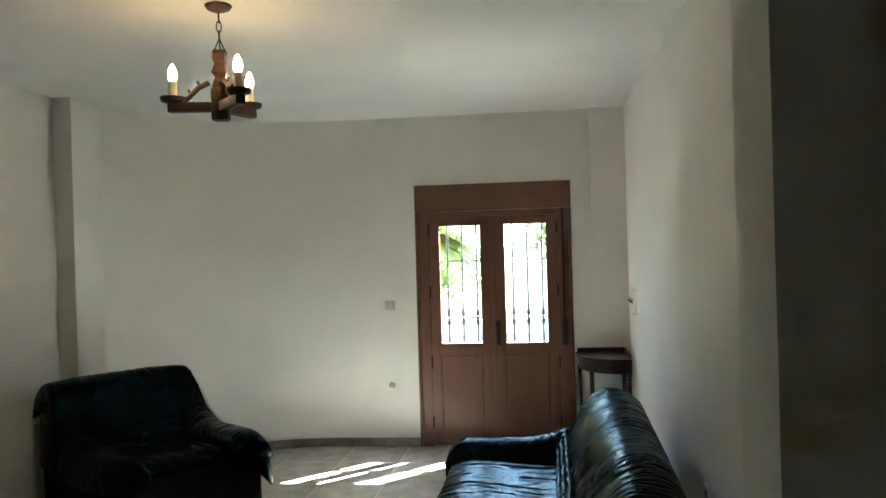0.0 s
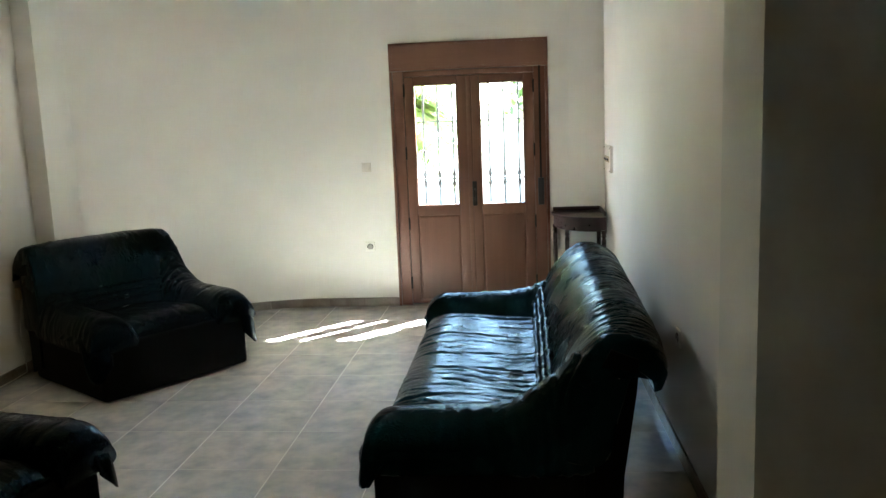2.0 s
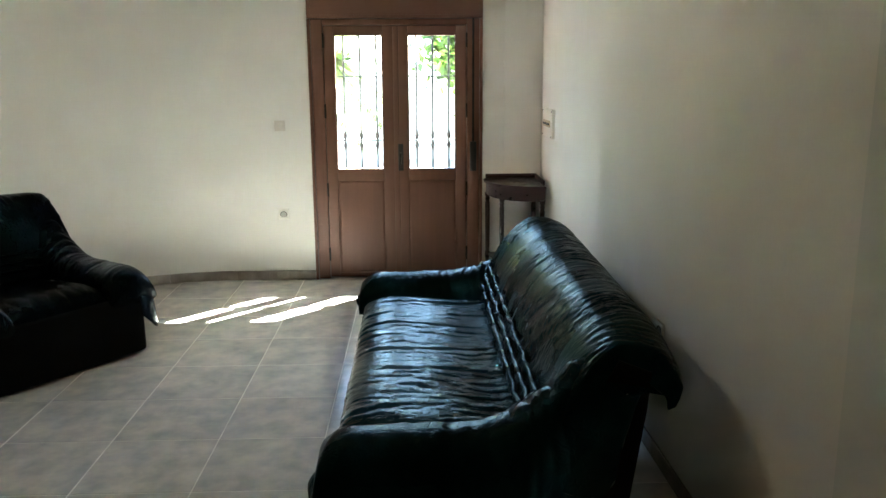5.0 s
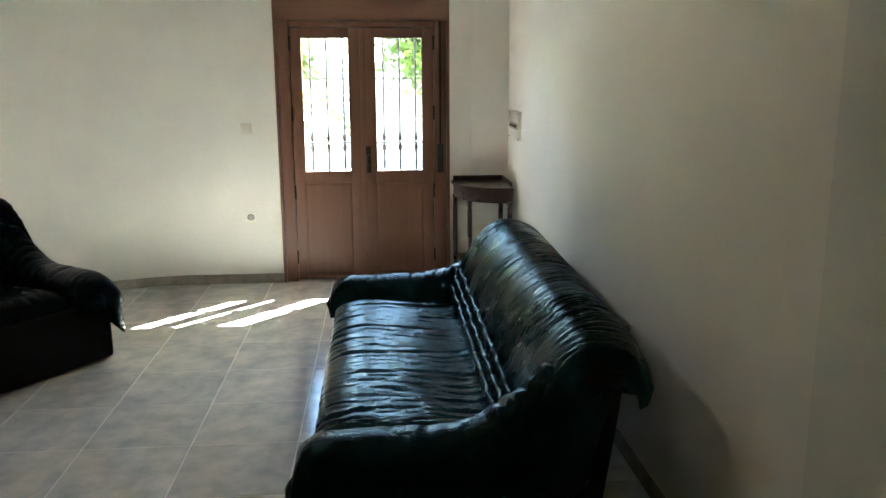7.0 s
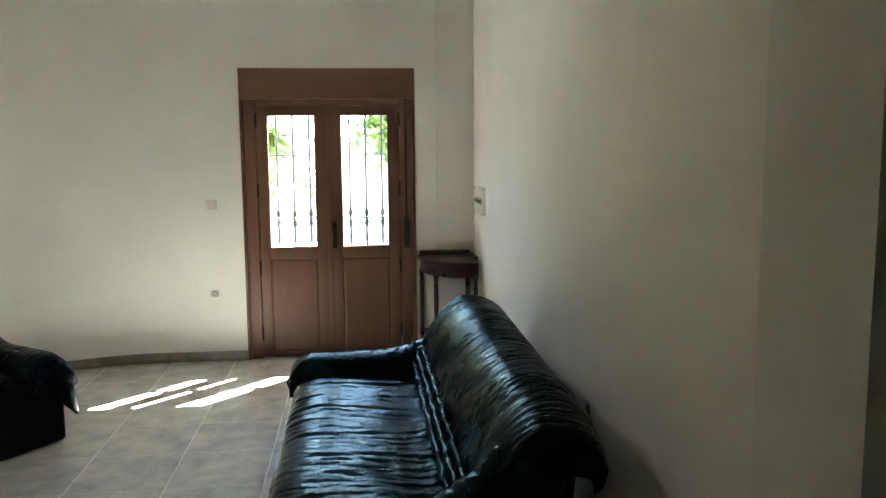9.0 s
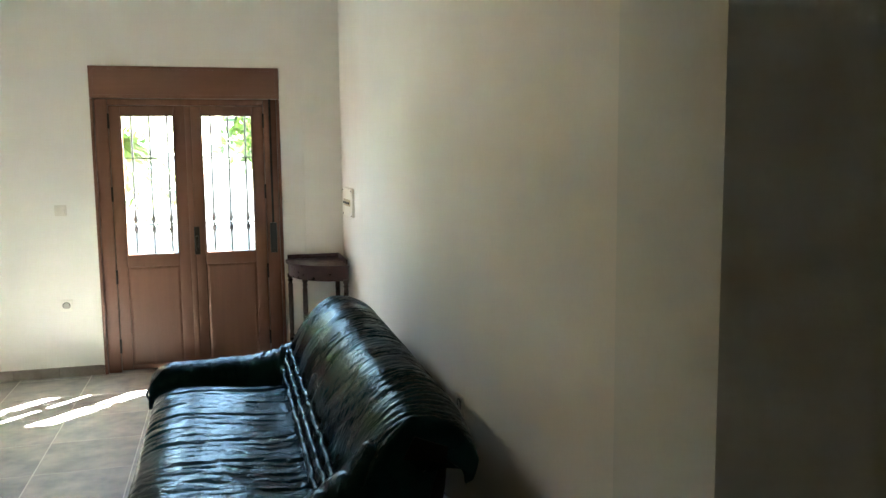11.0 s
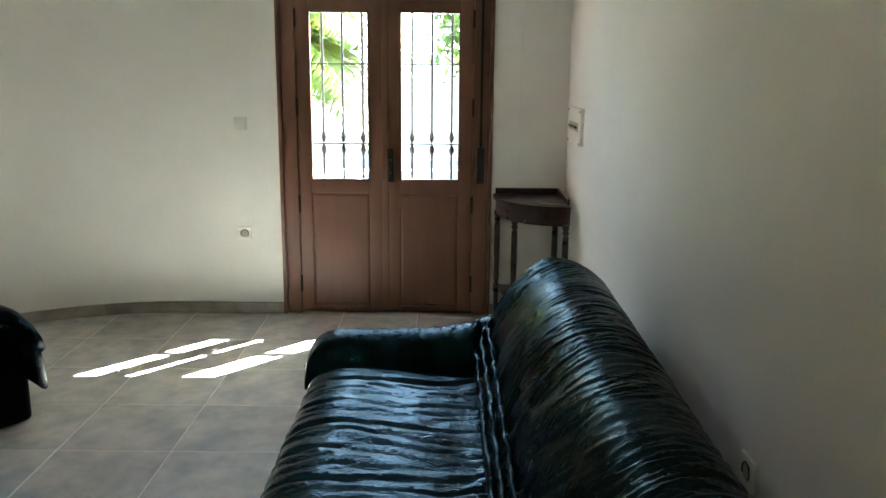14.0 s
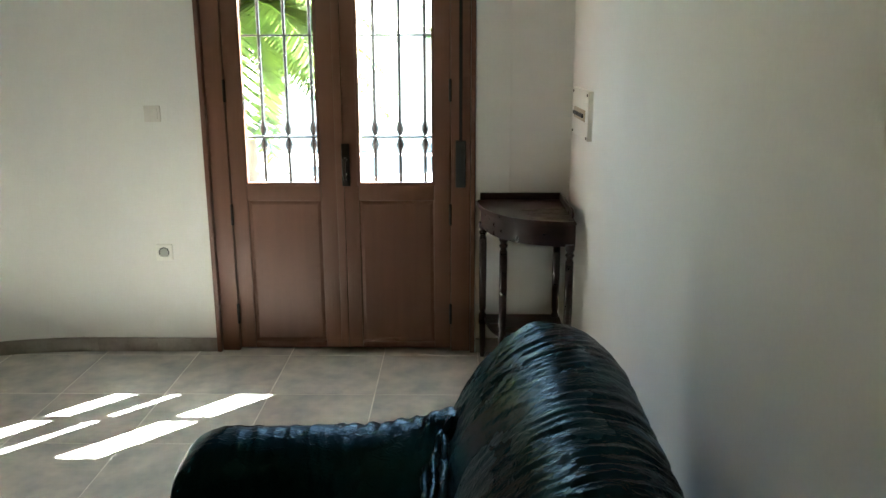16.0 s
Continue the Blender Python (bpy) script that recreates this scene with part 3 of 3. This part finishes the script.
            z -= 0.035 * end ** 1.5 * min(1, max(0, (p.x - 0.42) / 0.17)) * min(1, max(0, (p.y - 0.66) / 0.08))
            if p.x > 0.572 and p.y < 0.72:
                z -= tip * min(1, (0.72 - p.y) / 0.09)
            ring.append((x, u * hw * fl, z))
        rings.append(ring)
    part("backrest", puff(loft(rings), 34 * slack ** 0.5, 2.6, seed + 3, 0.0052 * slack, 0.45), hide, ob, "padded leather backrest with gathered folds", smooth=180)
    # seams where the back meets the seat
    for k, (x, z, r) in enumerate(((0.158, 0.495, 0.010), (0.180, 0.538, 0.009), (0.204, 0.58, 0.008))):
        pts = []
        for i in range(81):
            u = -1 + 2 * i / 80
            lift = max(0, abs(u) - 0.95) * 0.5
            pts.append((x - 0.012 + 0.011 * noise.noise(Vector((u * 11, k, seed))) + lift * 0.6, u * (half - 0.2), z + 0.014 * noise.noise(Vector((u * 8, k + 5, seed))) + lift))
        part("seam_roll", tube(pts, [r * (1 + 0.3 * noise.noise(Vector((i * 0.6, k * 3, seed))) + 0.3 * (i % 2)) for i in range(81)], 8), hide, ob, smooth=180)
    # arms
    for side in (-1, 1):
        rings = []
        for i in range(101):
            t = i / 100
            x = -0.525 + 0.86 * t
            f = min(1.0, 0.5 + 0.5 * (1 - max(0, 1 - t / 0.16) ** 2.2) ** 0.5)
            rise = 0.015 * t + min(0.19, (0.072 - 0.03 * side) * max(0, (t - 0.52) / 0.30) ** 2.0)
            slim = 1 - 0.32 * max(0, (t - 0.78) / 0.22) ** 1.5
            ring = []
            for q in smooth_closed([(-0.145, 0.33), (-0.155, 0.42), (-0.11, 0.495), (-0.02, 0.525), (0.07, 0.510), (0.125, 0.44), (0.14, 0.34), (0.09, 0.30), (-0.05, 0.31)], 64):
                ring.append((x, side * (half - 0.135 + (q.x * slim if q.x > 0 else q.x)), 0.33 + (q.y - 0.33) * f + rise * max(0, (q.y - 0.33) / 0.19)))
            rings.append(ring)
        bm = loft(rings)
        bm.normal_update()
        for v in bm.verts:
            p = Vector((v.co.y * 0.8, v.co.x, v.co.z))
            fold = 0.48 + 0.8 * max(0, (v.co.x + 0.1) / 0.4)
            gather = math.exp(-((v.co.x - 0.17) / 0.085) ** 2)
            ridge = abs(math.sin(v.co.x * 62 + 2.5 * noise.noise(Vector((v.co.y * 6, v.co.z * 6, seed + side))))) ** 0.7 - 0.5
            v.co += v.normal * (crease(p, 16, 2.5, seed + 7 + side, 0.0095 * slack) * fold + 0.011 * slack * gather * ridge)
        arm = part("arm", bm, hide, ob, smooth=180)
        # the cover's corner hanging down at the front
        own = bmesh.new()
        nx, nz = 26, 12
        layers = []
        for lay in (0, 1):
            grid = []
            for i in range(nx + 1):
                r = -0.10 + 0.46 * i / nx                    # along the edge: front face, corner, outer side
                st = min(1, max(0, (r - 0.02) / 0.10))
                low = min(0.40, hang + (0.385 - hang) * st * (2 - st) + 1.1 * max(0, -0.015 - r))
                row = []
                for j in range(nz + 1):
                    w = j / nz
                    out = 0.010 - 0.035 * (1 - w) ** 2.5 + 0.020 * w - 0.009 * lay + (0.005 * math.sin(r * 60 + seed) + 0.004 * math.sin(r * 23)) * w
                    bend = min(1, max(0, (r + 0.03) / 0.06))
                    x = -0.512 + max(0, r) - out * (1 - bend) - 0.02 * (1 - bend) * 0.5
                    yy = half - 0.012 + min(0, r) + out * bend
                    row.append(own.verts.new((x, side * yy, 0.43 + (low - 0.43) * w)))
                grid.append(row)
            layers.append(grid)
        a, b = layers
        for g in layers:
            for i in range(nx):
                for j in range(nz):
                    own.faces.new((g[i][j], g[i + 1][j], g[i + 1][j + 1], g[i][j + 1]))
        rim = [(i, 0) for i in range(nx)] + [(nx, j) for j in range(nz)] + [(i, nz) for i in range(nx, 0, -1)] + [(0, j) for j in range(nz, 0, -1)]
        for (i, j), (k, l) in zip(rim, rim[1:] + rim[:1]):
            own.faces.new((a[i][j], a[k][l], b[k][l], b[i][j]))
        part("cover_flap", own, hide, arm, smooth=180)
    return ob


seat_set("sofa", "dark blue-green glossy leather three-seat sofa with creased seat", "sofa", 1.17, pose(-0.08, 3.88, 0), "leather suite", 1.0, 0.27, 0.0, 0.018, 1.0, 0.74, LEATHER, LEATHER_BRIGHT)
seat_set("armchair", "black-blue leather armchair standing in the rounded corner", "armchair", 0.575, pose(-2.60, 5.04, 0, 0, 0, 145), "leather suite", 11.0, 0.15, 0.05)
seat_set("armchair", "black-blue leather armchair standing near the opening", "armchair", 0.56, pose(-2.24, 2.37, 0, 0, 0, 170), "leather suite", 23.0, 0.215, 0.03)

# ---------------------------------------------------------------- telephone box and cable by the left wall
box_ob = thing("junction_box", "yellowed plastic junction box on the side wall", "junction box", pose(LEFT, 5.0, 0.56, 0, 0, 90))
part("body", box(-0.04, 0.04, -0.03, 0, -0.04, 0.04, 0.006), PLASTIC_OLD, box_ob)
part("plug", box(-0.02, 0.02, -0.065, -0.03, -0.015, 0.02, 0.006), PLASTIC_OLD, box_ob)
pts = []
for i in range(25):
    u = i / 24
    pts.append((LEFT + 0.03 - 0.018 * min(1, u * 3), 4.99 - 0.05 * u - 0.02 * math.sin(u * 6), 0.53 - 0.515 * min(1, u * 1.35)))
pts += [(LEFT + 0.016 + 0.01 * math.sin(k), 4.93 - 0.12 * k, 0.012) for k in range(1, 6)]
cable = tagged(part("wall_cable", tube(pts, 0.004, 6), PLASTIC, smooth=180), "thin pale cable hanging from the junction box", "cable")

# ---------------------------------------------------------------- outside
ground = structure("ground", box(-400, 400, -400, 800, -0.6, -0.121), PATIO, "sunlit pale concrete patio and ground", "ground")
structure("doorstep", box(-1.3, 0.45, 7.305, 7.75, -0.121, -0.01, 0.01), PATIO, "pale stone doorstep", "step")
# Added post, hidden from the camera, casting the dark gap in the sun patch.
post = tagged(part("shadow_post", box(0.222, 0.314, 7.90, 7.992, -0.121, 3.7, 0.006), RENDERED), "slender white post added out of view to shade the sun patch", "post")
gwall = thing("garden_wall", "white rendered garden wall with a coping", "garden wall")
part("wall", box(-14, 14, 17.0, 17.22, -0.121, 1.75, 0.01), RENDERED, gwall)
part("coping", box(-14, 14, 16.96, 17.26, 1.751, 1.82, 0.01), RENDERED, gwall)


def tree(x, y, height, spread, seed, name, label, mat, crown_low=0.35):
    rnd = random.Random(seed)
    ob = thing(name, label, "tree", pose(x, y, -0.121))
    bm = tube([(0, 0, 0), (0.05, 0.02, height * 0.25), (-0.02, 0.05, height * 0.5), (0.03, 0, height * 0.8)], [0.12, 0.10, 0.07, 0.03], 10)
    tips = []
    for i in range(14):
        a, zz = rnd.uniform(0, 6.28), height * rnd.uniform(crown_low, 0.75)
        r = spread * rnd.uniform(0.45, 0.9)
        tip = (r * math.cos(a), r * math.sin(a), zz + height * rnd.uniform(0.05, 0.25))
        tube([(0, 0, zz), (tip[0] * 0.5, tip[1] * 0.5, zz + 0.4 * (tip[2] - zz)), tip], [0.04, 0.025, 0.01], 6, bm)
        tips.append(tip)
    part("trunk", bm, BARK, ob)
    verts, faces = [], []
    for i in range(4200):
        t = rnd.choice(tips)
        c = Vector((t[0] * rnd.uniform(0.5, 1.1), t[1] * rnd.uniform(0.5, 1.1), t[2])) + Vector((rnd.gauss(0, 0.28), rnd.gauss(0, 0.28), rnd.gauss(0, 0.3)))
        q = Euler((rnd.uniform(-1.2, 1.2), rnd.uniform(-1.2, 1.2), rnd.uniform(0, 6.28))).to_matrix()
        s = rnd.uniform(0.08, 0.15)
        k = len(verts)
        verts += [c + q @ Vector(p) * s for p in ((-1, 0, 0), (-0.2, -0.45, 0.08), (1, 0, 0), (-0.2, 0.45, 0.08))]
        faces += [(k, k + 1, k + 2), (k, k + 2, k + 3)]
    me = bpy.data.meshes.new("crown")
    me.from_pydata([tuple(v) for v in verts], [], faces)
    me.materials.append(mat)
    crown = new("crown", me)
    crown.parent = ob
    return ob


def palm(x, y, height, seed):
    rnd = random.Random(seed)
    ob = thing("palm_tree", "green palm with arching feathery fronds", "tree", pose(x, y, -0.121))
    part("trunk", tube([(0.04 * math.sin(i), 0, height * i / 10) for i in range(11)], [0.17 - 0.006 * i + 0.012 * (i % 2) for i in range(11)], 12), BARK, ob)
    for i in range(58):
        a = i * 2.4 + rnd.uniform(-0.2, 0.2)
        lift, length = rnd.uniform(-0.1, 1.1), rnd.uniform(1.5, 2.1)
        verts, faces, stem = [], [], []
        for k in range(21):
            u = k / 20
            r = length * u
            stem.append(Vector((math.cos(a) * r, math.sin(a) * r, height + lift * r * 0.9 - 0.42 * r * r)))
        for k in range(2, 21):
            p, d = stem[k], (stem[k] - stem[k - 1]).normalized()
            side = Vector((-math.sin(a), math.cos(a), 0))
            ln = 0.45 * math.sin(math.pi * min(1, 0.15 + 0.8 * k / 20)) + 0.06
            for sgn in (-1, 1):
                for off in (0, 0.05):
                    q = p - d * off
                    tipv = q + (side * sgn + d * 0.6 + Vector((0, 0, -0.45))).normalized() * ln
                    n = len(verts)
                    verts += [q, q + d * 0.045, (q + tipv) / 2 + d * 0.05, tipv]
                    faces.append((n, n + 1, n + 2, n + 3))
        bm = tube(stem, [0.018 - 0.0007 * k for k in range(21)], 5)
        me = bpy.data.meshes.new("leaflets")
        me.from_pydata([tuple(v) for v in verts], [], faces)
        bm.from_mesh(me)
        bpy.data.meshes.remove(me)
        own = bpy.data.meshes.new("frond")
        bm.to_mesh(own)
        bm.free()
        own.materials.append(PALM)
        fr = new("frond", own)
        fr.parent = ob
    return ob


palm(-2.4, 12.5, 2.0, 5)
tree(0.66, 16.0, 3.7, 0.52, 8, "tree", "slim leafy green tree before the garden wall", LEAF, 0.25)
tree(-2.95, 14.2, 3.6, 1.15, 9, "tree", "leafy green tree before the garden wall", LEAF, 0.25)

# ---------------------------------------------------------------- floor tiles
PITCH = 0.48
tile_mesh = finish(box(-0.2375, 0.2375, -0.2375, 0.2375, -0.006, 0.0, 0.0012, seg=1), "tile", TILE)
for i in range(-6, 8):
    for j in range(-14, 8):
        x, y = -0.712 + 0.24 + PITCH * i, 3.46 + 0.24 + PITCH * j
        if x < LEFT - 0.2 or x > 1.8 or y > 7.1 or y < BACK or (x > 1.0 and y > 1.6):
            continue
        if Vector((x - XC, y - DOOR_Y + R_CURVE)).length > R_CURVE + 0.42 and x < XC and y > DOOR_Y - R_CURVE:
            continue
        ob = new("tile", tile_mesh)
        ob.parent = floor
        ob.location = (x, y, 0.0)
        ob.rotation_euler = (0, 0, (math.pi / 2) * ((i * 7 + j * 3) % 4))
